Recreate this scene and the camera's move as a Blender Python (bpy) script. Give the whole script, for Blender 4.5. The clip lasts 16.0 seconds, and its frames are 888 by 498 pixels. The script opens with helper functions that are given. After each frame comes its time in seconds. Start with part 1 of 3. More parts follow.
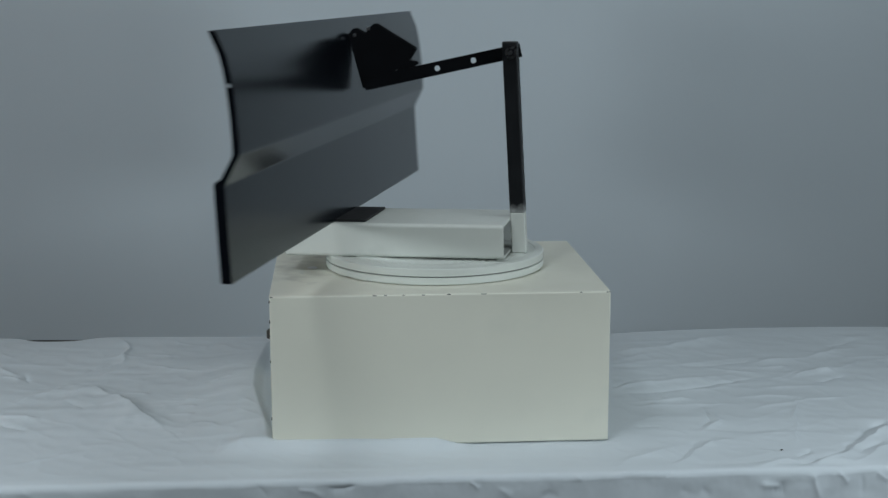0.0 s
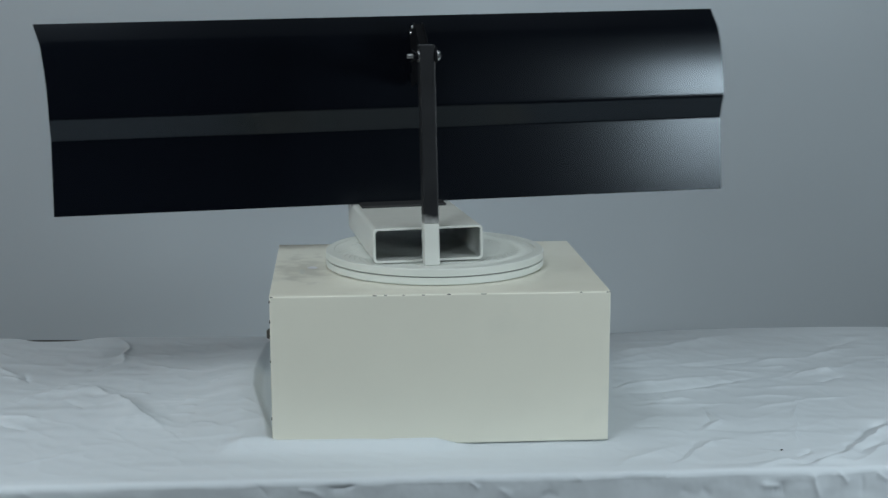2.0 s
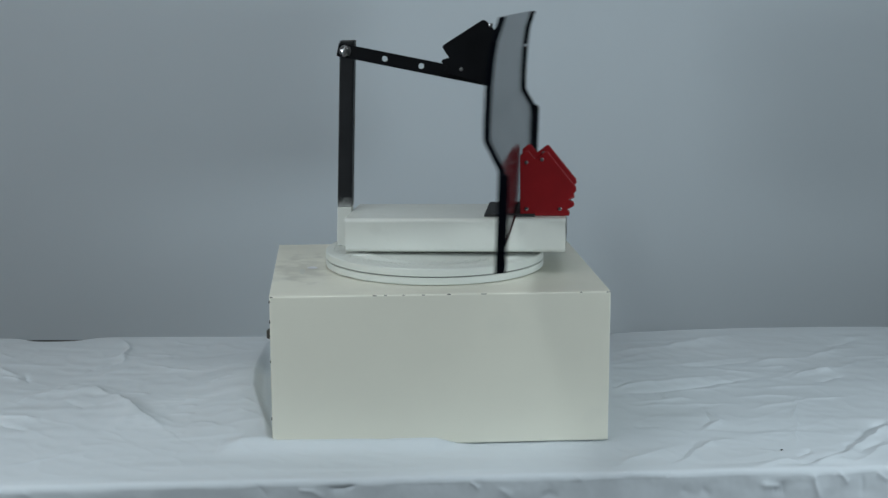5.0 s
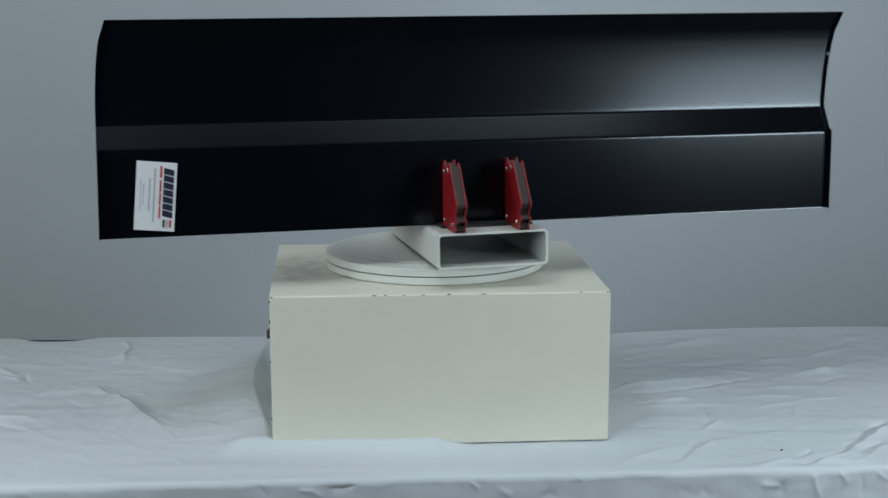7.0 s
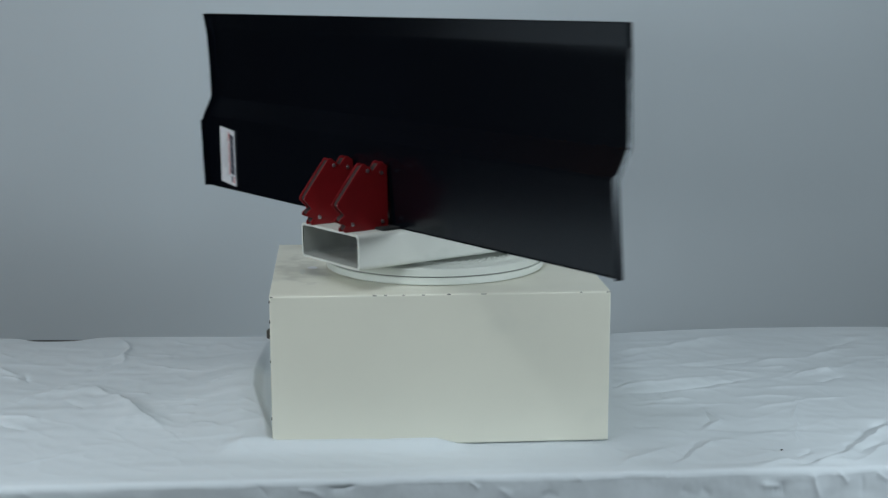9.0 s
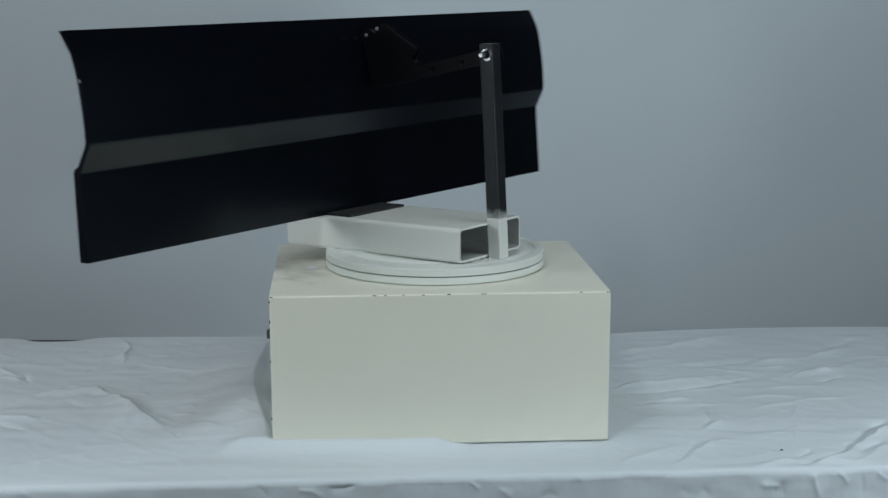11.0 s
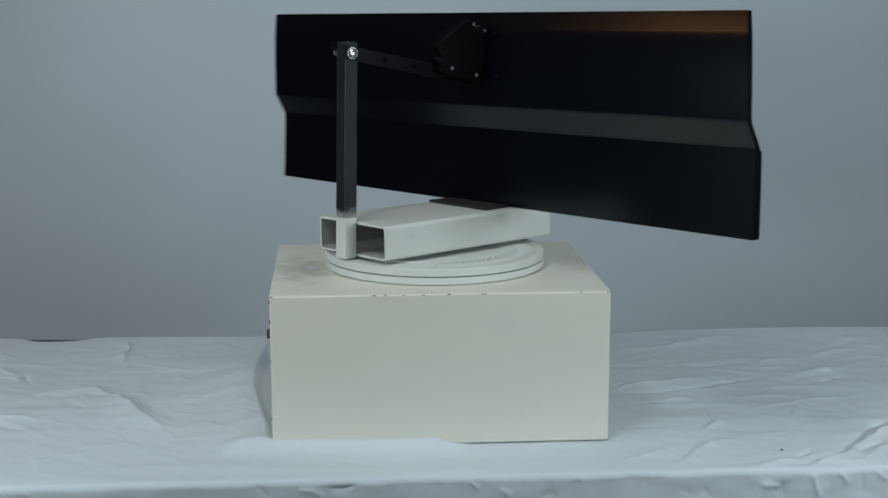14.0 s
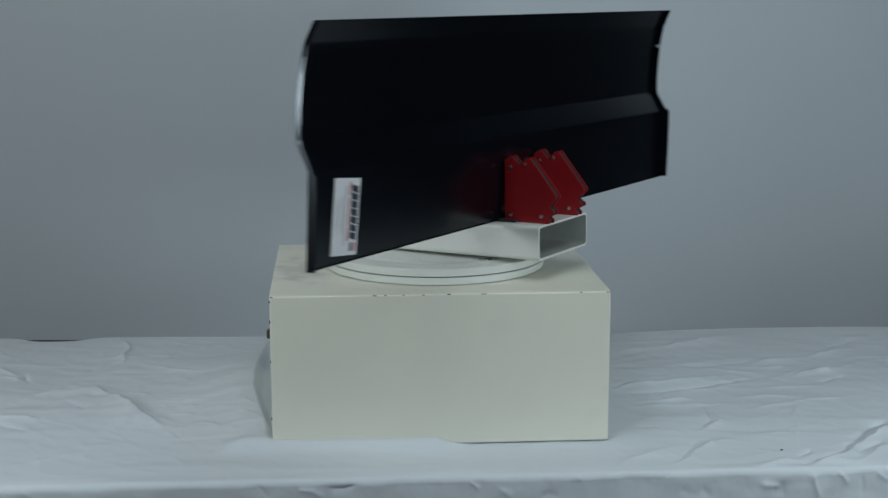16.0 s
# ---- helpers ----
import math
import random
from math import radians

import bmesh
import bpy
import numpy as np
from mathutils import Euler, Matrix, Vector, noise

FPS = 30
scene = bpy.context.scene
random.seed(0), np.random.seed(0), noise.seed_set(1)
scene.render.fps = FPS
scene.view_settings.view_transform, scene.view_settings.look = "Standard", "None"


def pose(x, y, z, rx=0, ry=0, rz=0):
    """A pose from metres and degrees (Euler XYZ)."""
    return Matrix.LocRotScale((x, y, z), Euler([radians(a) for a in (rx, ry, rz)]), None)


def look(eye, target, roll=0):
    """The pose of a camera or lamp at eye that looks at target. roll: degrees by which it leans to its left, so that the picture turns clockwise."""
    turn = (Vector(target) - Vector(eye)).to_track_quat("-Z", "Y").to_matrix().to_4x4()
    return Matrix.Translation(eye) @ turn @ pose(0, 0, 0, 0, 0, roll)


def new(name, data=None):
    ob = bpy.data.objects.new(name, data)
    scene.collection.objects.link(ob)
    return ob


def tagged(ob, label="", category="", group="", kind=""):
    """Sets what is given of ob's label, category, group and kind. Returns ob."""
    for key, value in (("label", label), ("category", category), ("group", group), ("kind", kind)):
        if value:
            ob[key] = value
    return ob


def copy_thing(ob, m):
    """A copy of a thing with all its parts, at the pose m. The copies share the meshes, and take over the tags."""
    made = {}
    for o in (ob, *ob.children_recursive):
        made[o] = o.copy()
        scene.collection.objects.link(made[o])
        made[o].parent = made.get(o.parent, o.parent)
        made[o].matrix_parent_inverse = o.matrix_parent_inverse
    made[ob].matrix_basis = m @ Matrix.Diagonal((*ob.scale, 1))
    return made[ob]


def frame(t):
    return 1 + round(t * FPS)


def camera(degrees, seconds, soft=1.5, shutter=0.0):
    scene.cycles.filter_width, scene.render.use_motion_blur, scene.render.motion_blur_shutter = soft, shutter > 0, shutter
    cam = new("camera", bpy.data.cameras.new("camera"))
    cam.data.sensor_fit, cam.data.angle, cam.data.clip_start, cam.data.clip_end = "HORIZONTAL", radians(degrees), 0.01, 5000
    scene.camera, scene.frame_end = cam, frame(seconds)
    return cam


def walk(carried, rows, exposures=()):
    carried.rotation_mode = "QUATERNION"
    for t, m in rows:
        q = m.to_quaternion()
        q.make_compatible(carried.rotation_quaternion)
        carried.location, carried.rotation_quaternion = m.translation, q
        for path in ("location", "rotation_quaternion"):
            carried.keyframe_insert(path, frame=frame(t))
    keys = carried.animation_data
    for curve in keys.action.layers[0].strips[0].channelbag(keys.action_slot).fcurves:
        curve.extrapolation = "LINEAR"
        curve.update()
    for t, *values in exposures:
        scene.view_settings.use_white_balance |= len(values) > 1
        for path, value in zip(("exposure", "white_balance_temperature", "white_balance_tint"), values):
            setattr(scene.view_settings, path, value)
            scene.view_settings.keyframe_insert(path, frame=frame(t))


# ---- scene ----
cam = camera(33.446, 16.0, soft=1.5, shutter=0.6)
EYE = pose(0, -2.1156, 0.3929, 79.429, 0, -0.367) @ pose(0, 0, 0, 0, 0, -0.065)
walk(cam, [(0.0, EYE), (16.0, EYE)], [(0.0, -0.30), (1.0, -0.12), (3.0, -0.10), (7.0, -0.05), (8.5, 0.03), (9.2, 0.0), (11.3, -0.10), (12.5, -0.16), (14.0, -0.10), (15.0, -0.10), (15.5, -0.22), (16.0, -0.29)])

# ---- light ----
world = bpy.data.worlds.new("room_dark")
world.use_nodes = True
world.node_tree.nodes["Background"].inputs[0].default_value = (0.6, 0.75, 1.0, 1)
world.node_tree.nodes["Background"].inputs[1].default_value = 0.02
scene.world = world


def area_lamp(name, eye, target, sx, sy, watts, colour):
    data = bpy.data.lights.new(name, "AREA")
    data.shape, data.size, data.size_y, data.energy, data.color = "RECTANGLE", sx, sy, watts, colour
    ob = new(name, data)
    ob.matrix_world = look(eye, target)
    return ob


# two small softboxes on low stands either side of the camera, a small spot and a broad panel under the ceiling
area_lamp("softbox_lamp", (1.227, -1.005, 0.25), (0, 0, 0.17), 0.50, 0.28, 9.8, (0.82, 0.94, 1.0))
area_lamp("softbox_lamp", (-1.375, -1.017, 0.33), (0, 0, 0.18), 0.60, 0.30, 10.1, (0.85, 0.95, 1.0))
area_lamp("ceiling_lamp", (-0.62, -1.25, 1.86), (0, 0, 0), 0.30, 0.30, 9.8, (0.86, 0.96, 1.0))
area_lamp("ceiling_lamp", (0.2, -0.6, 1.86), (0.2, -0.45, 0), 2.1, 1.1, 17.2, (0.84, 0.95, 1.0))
# warm household lamp at the room's west side
area_lamp("warm_lamp", (-2.35, -0.1, 1.45), (0, 0, 0.2), 0.5, 0.35, 1.6, (1.0, 0.45, 0.16))


# ---- materials ----
def material(name, colour, rough=0.5, metal=0.0, vary=0.08, scale=18.0, grain=120.0, bump=0.05, coat=0.0, stain=None,
             stain_scale=5.0, stain_low=0.58, stain_high=0.72, bump_distance=0.002, spec=0.5, wobble=0.07, ripple=0.0):
    mat = bpy.data.materials.new(name)
    mat.use_nodes = True
    nt = mat.node_tree
    bsdf = nt.nodes["Principled BSDF"]
    bsdf.inputs["Metallic"].default_value = metal
    bsdf.inputs["Coat Weight"].default_value = coat
    bsdf.inputs["Specular IOR Level"].default_value = spec
    tc = nt.nodes.new("ShaderNodeTexCoord")
    out = tc.outputs["Object"]

    def noise_tex(s, detail=4.0):
        n = nt.nodes.new("ShaderNodeTexNoise")
        n.inputs["Scale"].default_value, n.inputs["Detail"].default_value = s, detail
        nt.links.new(out, n.inputs["Vector"])
        return n.outputs["Fac"]

    big, fine = noise_tex(scale), noise_tex(grain)

    def mix_colour(fac, a, b):
        m = nt.nodes.new("ShaderNodeMix")
        m.data_type = "RGBA"
        nt.links.new(fac, m.inputs["Factor"])
        for sock, v in ((m.inputs["A"], a), (m.inputs["B"], b)):
            if isinstance(v, tuple):
                sock.default_value = (*v, 1)
            else:
                nt.links.new(v, sock)
        return m.outputs["Result"]

    def span(fac, lo, hi, a, b):
        r = nt.nodes.new("ShaderNodeMapRange")
        for key, v in (("From Min", lo), ("From Max", hi), ("To Min", a), ("To Max", b)):
            r.inputs[key].default_value = v
        nt.links.new(fac, r.inputs["Value"])
        return r.outputs["Result"]

    lighter = tuple(min(1.0, c * (1 + vary)) for c in colour)
    darker = tuple(c * (1 - vary) for c in colour)
    col = mix_colour(span(big, 0.3, 0.7, 0, 1), darker, lighter)
    if stain:
        col = mix_colour(span(noise_tex(stain_scale, 7.0), stain_low, stain_high, 0, 1), col, stain)
    nt.links.new(col, bsdf.inputs["Base Color"])
    nt.links.new(span(fine, 0.25, 0.75, max(0.02, rough - wobble), min(1, rough + wobble)), bsdf.inputs["Roughness"])
    if bump:
        b = nt.nodes.new("ShaderNodeBump")
        b.inputs["Strength"].default_value, b.inputs["Distance"].default_value = bump, bump_distance
        nt.links.new(fine, b.inputs["Height"])
        nt.links.new(b.outputs["Normal"], bsdf.inputs["Normal"])
        if ripple:
            # soft crumple under the weave
            c = nt.nodes.new("ShaderNodeBump")
            c.inputs["Strength"].default_value, c.inputs["Distance"].default_value = ripple, 0.006
            mp = nt.nodes.new("ShaderNodeMapping")
            mp.inputs["Rotation"].default_value, mp.inputs["Scale"].default_value = (0, 0, 0.35), (0.5, 1.6, 1.6)
            nt.links.new(out, mp.inputs["Vector"])
            n = nt.nodes.new("ShaderNodeTexNoise")
            n.noise_type = "RIDGED_MULTIFRACTAL"
            n.inputs["Scale"].default_value, n.inputs["Detail"].default_value, n.inputs["Distortion"].default_value = 9.0, 3.0, 0.6
            nt.links.new(mp.outputs["Vector"], n.inputs["Vector"])
            nt.links.new(n.outputs["Fac"], c.inputs["Height"])
            nt.links.new(c.outputs["Normal"], b.inputs["Normal"])
    return mat


BACKDROP = material("backdrop_grey", (0.57, 0.63, 0.675), 0.85, vary=0.03, scale=1.5, grain=60, bump=0.04)
CLOTH = material("cloth_white", (0.60, 0.65, 0.69), 0.9, vary=0.03, scale=5, grain=500, bump=0.15, bump_distance=0.0006, ripple=0.6)
BOXPAINT = material("box_paint", (0.74, 0.73, 0.635), 0.42, vary=0.025, scale=6, grain=45, bump=0.04, stain=(0.56, 0.58, 0.52),
                    stain_scale=4, stain_low=0.55, stain_high=0.85)
CHIP = material("bare_chip", (0.05, 0.05, 0.045), 0.8, bump=0.2)
DISCPAINT = material("disc_paint", (0.66, 0.69, 0.65), 0.45, vary=0.03, scale=9, grain=70, bump=0.05)
SCUFF = material("grey_scuff", (0.6, 0.61, 0.55), 0.5, vary=0.1, scale=60)
SEAM = material("seam_dark", (0.07, 0.075, 0.07), 0.7)
TUBEPAINT = material("tube_paint", (0.68, 0.70, 0.66), 0.38, vary=0.03, scale=12, grain=90, bump=0.06, stain=(0.52, 0.54, 0.5),
                     stain_scale=9, stain_low=0.62, stain_high=0.8)
TUBEIN = material("tube_inside", (0.48, 0.50, 0.48), 0.6, vary=0.15, scale=20)
PANEL = material("panel_black", (0.002, 0.0028, 0.005), 0.22, spec=0.45, vary=0.1, scale=4, grain=2.5, bump=0.0, wobble=0.02)
PANEL.node_tree.nodes["Principled BSDF"].inputs["Specular Tint"].default_value = (0.82, 0.92, 1.0, 1)
BLACKSTEEL = material("black_steel", (0.005, 0.0055, 0.007), 0.5, spec=0.11, vary=0.2, scale=30, grain=200, bump=0.06)
MAT = material("rubber_black", (0.015, 0.015, 0.016), 0.7)
POSTSTEEL = material("post_steel", (0.012, 0.013, 0.015), 0.45, vary=0.2, scale=30, grain=200, bump=0.06, spec=0.3)


def overspray(mat, colour, low, high):
    """White paint drifted up from the foot, thinning with height."""
    nt = mat.node_tree
    bsdf = nt.nodes["Principled BSDF"]
    old = bsdf.inputs["Base Color"].links[0].from_socket
    tc, sep, ramp = nt.nodes.new("ShaderNodeTexCoord"), nt.nodes.new("ShaderNodeSeparateXYZ"), nt.nodes.new("ShaderNodeMapRange")
    tex, add, mix = nt.nodes.new("ShaderNodeTexNoise"), nt.nodes.new("ShaderNodeMath"), nt.nodes.new("ShaderNodeMix")
    tex.inputs["Scale"].default_value = 90.0
    add.operation = "MULTIPLY_ADD"
    add.inputs[1].default_value = 0.02
    for key, v in (("From Min", low), ("From Max", high), ("To Min", 1.0), ("To Max", 0.0)):
        ramp.inputs[key].default_value = v
    mix.data_type = "RGBA"
    mix.inputs["B"].default_value = (*colour, 1)
    nt.links.new(tc.outputs["Object"], sep.inputs[0])
    nt.links.new(tc.outputs["Object"], tex.inputs["Vector"])
    nt.links.new(tex.outputs["Fac"], add.inputs[0])
    nt.links.new(sep.outputs["Z"], add.inputs[2])
    nt.links.new(add.outputs[0], ramp.inputs["Value"])
    nt.links.new(ramp.outputs["Result"], mix.inputs["Factor"])
    nt.links.new(old, mix.inputs["A"])
    nt.links.new(mix.outputs["Result"], bsdf.inputs["Base Color"])


overspray(POSTSTEEL, (0.5, 0.51, 0.5), 0.060, 0.082)
LIDPAINT = material("lid_paint", (0.74, 0.73, 0.635), 0.42, vary=0.04, scale=9, grain=45, bump=0.05, stain=(0.50, 0.50, 0.44),
                    stain_scale=7, stain_low=0.52, stain_high=0.80)


def smudge(mat, centre, reach, colour):
    """A handled, dirty patch with a ragged outline round one spot of the surface."""
    nt = mat.node_tree
    bsdf = nt.nodes["Principled BSDF"]
    old = bsdf.inputs["Base Color"].links[0].from_socket
    tc, mp, ln = nt.nodes.new("ShaderNodeTexCoord"), nt.nodes.new("ShaderNodeMapping"), nt.nodes.new("ShaderNodeVectorMath")
    tex, add, ramp, mix = nt.nodes.new("ShaderNodeTexNoise"), nt.nodes.new("ShaderNodeMath"), nt.nodes.new("ShaderNodeMapRange"), nt.nodes.new("ShaderNodeMix")
    mp.vector_type = "TEXTURE"
    mp.inputs["Location"].default_value, mp.inputs["Scale"].default_value = centre, reach
    ln.operation = "LENGTH"
    tex.inputs["Scale"].default_value, tex.inputs["Detail"].default_value = 38.0, 6.0
    add.operation = "MULTIPLY_ADD"
    add.inputs[1].default_value = 2.6
    for key, v in (("From Min", 1.55), ("From Max", 2.15), ("To Min", 0.38), ("To Max", 0.0)):
        ramp.inputs[key].default_value = v
    mix.data_type = "RGBA"
    mix.inputs["B"].default_value = (*colour, 1)
    nt.links.new(tc.outputs["Object"], mp.inputs["Vector"])
    nt.links.new(mp.outputs["Vector"], ln.inputs[0])
    nt.links.new(tc.outputs["Object"], tex.inputs["Vector"])
    nt.links.new(tex.outputs["Fac"], add.inputs[0])
    nt.links.new(ln.outputs["Value"], add.inputs[2])
    nt.links.new(add.outputs[0], ramp.inputs["Value"])
    nt.links.new(ramp.outputs["Result"], mix.inputs["Factor"])
    nt.links.new(old, mix.inputs["A"])
    nt.links.new(mix.outputs["Result"], bsdf.inputs["Base Color"])


smudge(LIDPAINT, (-0.185, 0.19, 0.206), (0.045, 0.11, 0.05), (0.30, 0.29, 0.25))
RED = material("red_enamel", (0.27, 0.010, 0.014), 0.38, vary=0.12, scale=25, grain=150, bump=0.05)
REDCORE = material("magnet_core", (0.03, 0.02, 0.02), 0.6, vary=0.2)
ZINC = material("zinc_bolt", (0.62, 0.63, 0.65), 0.3, metal=1.0, vary=0.1)
LABELWHITE = material("label_paper", (0.72, 0.73, 0.76), 0.5, vary=0.02)
NAVY = material("label_navy", (0.015, 0.02, 0.04), 0.5)
LABELRED = material("label_red", (0.5, 0.06, 0.05), 0.5)
LABELGREY = material("label_grey", (0.42, 0.43, 0.46), 0.5)
ROOMWALL = material("room_paint", (0.06, 0.06, 0.065), 0.8, vary=0.05, scale=2, grain=60)
ROOMFLOOR = material("room_floor", (0.07, 0.06, 0.055), 0.6, vary=0.15, scale=3, grain=60)
ROOMCEIL = material("room_ceiling", (0.16, 0.115, 0.08), 0.85, vary=0.06, scale=3)
TABLEWOOD = material("table_top", (0.03, 0.027, 0.024), 0.6, vary=0.15)


# ---- mesh helpers ----
def finish(bm, name, mat, smooth=False):
    bmesh.ops.recalc_face_normals(bm, faces=bm.faces)
    me = bpy.data.meshes.new(name)
    bm.to_mesh(me)
    bm.free()
    me.materials.append(mat)
    for p in me.polygons:
        p.use_smooth = smooth
    return me


def part(name, bm, mat, parent=None, label="", smooth=False, bevel=0.0, segments=2):
    ob = new(name, finish(bm, name, mat, smooth))
    if parent is not None:
        ob.parent = parent
    if label:
        ob["label"] = label
    if bevel:
        mod = ob.modifiers.new("bevel", "BEVEL")
        mod.width, mod.segments, mod.limit_method, mod.angle_limit = bevel, segments, "ANGLE", radians(35)
    return ob


def box_bm(x0, x1, y0, y1, z0, z1, bm=None):
    bm = bm or bmesh.new()
    v = [bm.verts.new((x, y, z)) for z in (z0, z1) for y in (y0, y1) for x in (x0, x1)]
    for f in ((0, 2, 3, 1), (4, 5, 7, 6), (0, 1, 5, 4), (2, 6, 7, 3), (0, 4, 6, 2), (1, 3, 7, 5)):
        bm.faces.new([v[i] for i in f])
    return bm


def prism_bm(outline, y0, y1, turn=Matrix.Identity(4), bm=None):
    """An outline in x and z, given thickness along y."""
    bm = bm or bmesh.new()
    a = [bm.verts.new(turn @ Vector((x, y0, z))) for x, z in outline]
    b = [bm.verts.new(turn @ Vector((x, y1, z))) for x, z in outline]
    n = len(outline)
    bm.faces.new(a)
    bm.faces.new(b[::-1])
    for i in range(n):
        bm.faces.new((a[i], b[i], b[(i + 1) % n], a[(i + 1) % n]))
    return bm


def lathe_bm(rings, n=96, bm=None, turn=Matrix.Identity(4)):
    """A closed body of revolution about z through rings of (radius, height)."""
    bm = bm or bmesh.new()
    rows = []
    for r, z in rings:
        rows.append([bm.verts.new(turn @ Vector((r * math.cos(2 * math.pi * k / n), r * math.sin(2 * math.pi * k / n), z))) for k in range(n)])
    for a, b in zip(rows, rows[1:]):
        for k in range(n):
            bm.faces.new((a[k], a[(k + 1) % n], b[(k + 1) % n], b[k]))
    bm.faces.new(rows[0][::-1])
    bm.faces.new(rows[-1])
    return bm


def rounded(w0, w1, h0, h1, r, n=5):
    pts = []
    for cx, cz, a0 in ((w1 - r, h0 + r, -90), (w1 - r, h1 - r, 0), (w0 + r, h1 - r, 90), (w0 + r, h0 + r, 180)):
        for k in range(n + 1):
            a = radians(a0 + 90 * k / n)
            pts.append((cx + r * math.cos(a), cz + r * math.sin(a)))
    return pts


TABLE_Z = -0.2294
FLOOR_Z = -0.98
CEIL_Z = 1.9

# ---- the room ----
tagged(part("backdrop", box_bm(-1.06, 1.08, 1.02, 1.045, FLOOR_Z, 1.25), BACKDROP), "plain blue-grey painted backdrop board behind the table", "backdrop", kind="structure")
tagged(part("wall_north", box_bm(-3.2, 3.2, 2.2, 2.32, FLOOR_Z, CEIL_Z), ROOMWALL), "dark grey painted end wall", "wall", kind="structure")
tagged(part("wall_west", box_bm(-3.32, -3.2, -4.2, 2.32, FLOOR_Z, CEIL_Z), ROOMWALL), "dark grey painted side wall", "wall", kind="structure")
tagged(part("wall_east", box_bm(3.2, 3.32, -4.2, 2.32, FLOOR_Z, CEIL_Z), ROOMWALL), "dark grey painted side wall", "wall", kind="structure")
tagged(part("wall_south", box_bm(-3.32, 3.32, -4.32, -4.2, FLOOR_Z, CEIL_Z), ROOMWALL), "dark grey painted wall behind the camera", "wall", kind="structure")
tagged(part("floor", box_bm(-3.32, 3.32, -4.32, 2.32, FLOOR_Z - 0.1, FLOOR_Z), ROOMFLOOR), "dull brown concrete studio floor", "floor", kind="structure")
tagged(part("ceiling", box_bm(-3.32, 3.32, -4.32, 2.32, CEIL_Z, CEIL_Z + 0.1), ROOMCEIL), "dim warm beige ceiling", "ceiling", kind="structure")


# ---- table and cloth ----
def build_table():
    table = tagged(new("table"), "long folding table wholly under a white cloth", "table")
    table.location = (0, 0.05, FLOOR_Z)
    top = TABLE_Z - 0.012 - FLOOR_Z
    part("tabletop", box_bm(-1.28, 1.28, -0.335, 0.333, top - 0.03, top), TABLEWOOD, table)
    # added dark strip, draws the dark gap line behind the cloth's west back edge
    part("gap_strip", box_bm(-1.28, 1.28, 0.296, 0.333, top + 0.0003, top + 0.0090), TABLEWOOD, table, "added dark strip standing in for the gap behind the cloth", bevel=0.001)
    for sx in (-1.15, 1.15):
        for sy in (-0.3, 0.3):
            part("leg", lathe_bm([(0.016, 0), (0.016, top - 0.0305)], 16, turn=pose(sx, sy, 0)), BLACKSTEEL, table)


build_table()


def fold(x, y, path, height, behind, before):
    """Height of a fold along a path: a sharp crest (or, if negative, a tuck) that falls off on both sides and fades at its ends."""
    near, side, along = np.full_like(x, 9.0), np.zeros_like(x), np.zeros_like(x)
    runs = [math.dist(p, q) for p, q in zip(path, path[1:])]
    total, gone = sum(runs), 0.0
    for (ax, ay), (bx, by), run in zip(path, path[1:], runs):
        dx, dy = (bx - ax) / run, (by - ay) / run
        t = np.clip((x - ax) * dx + (y - ay) * dy, 0, run)
        far = np.hypot(x - ax - t * dx, y - ay - t * dy)
        across = dx * (y - ay) - dy * (x - ax)
        closer = far - 0.002 * np.abs(across) < near - 0.002 * np.abs(side)
        near = np.where(closer, far, near)
        side = np.where(closer, across, side)
        along = np.where(closer, (gone + t) / total, along)
        gone += run
    width = np.where(side > 0, behind, before)
    ends = np.clip(np.minimum(along, 1 - along) * 4 + 0.12, 0, 1)
    crest = 0.0010
    return height * ends * np.exp(-(np.sqrt(near * near + crest * crest) - crest) / (0.8 * width))


def rumple(x, y, size, shift, octaves=3):
    return np.array([noise.fractal(Vector((px * size + shift, py * size, shift)), 1.0, 2.0, octaves) for px, py in zip(x.tolist(), y.tolist())])


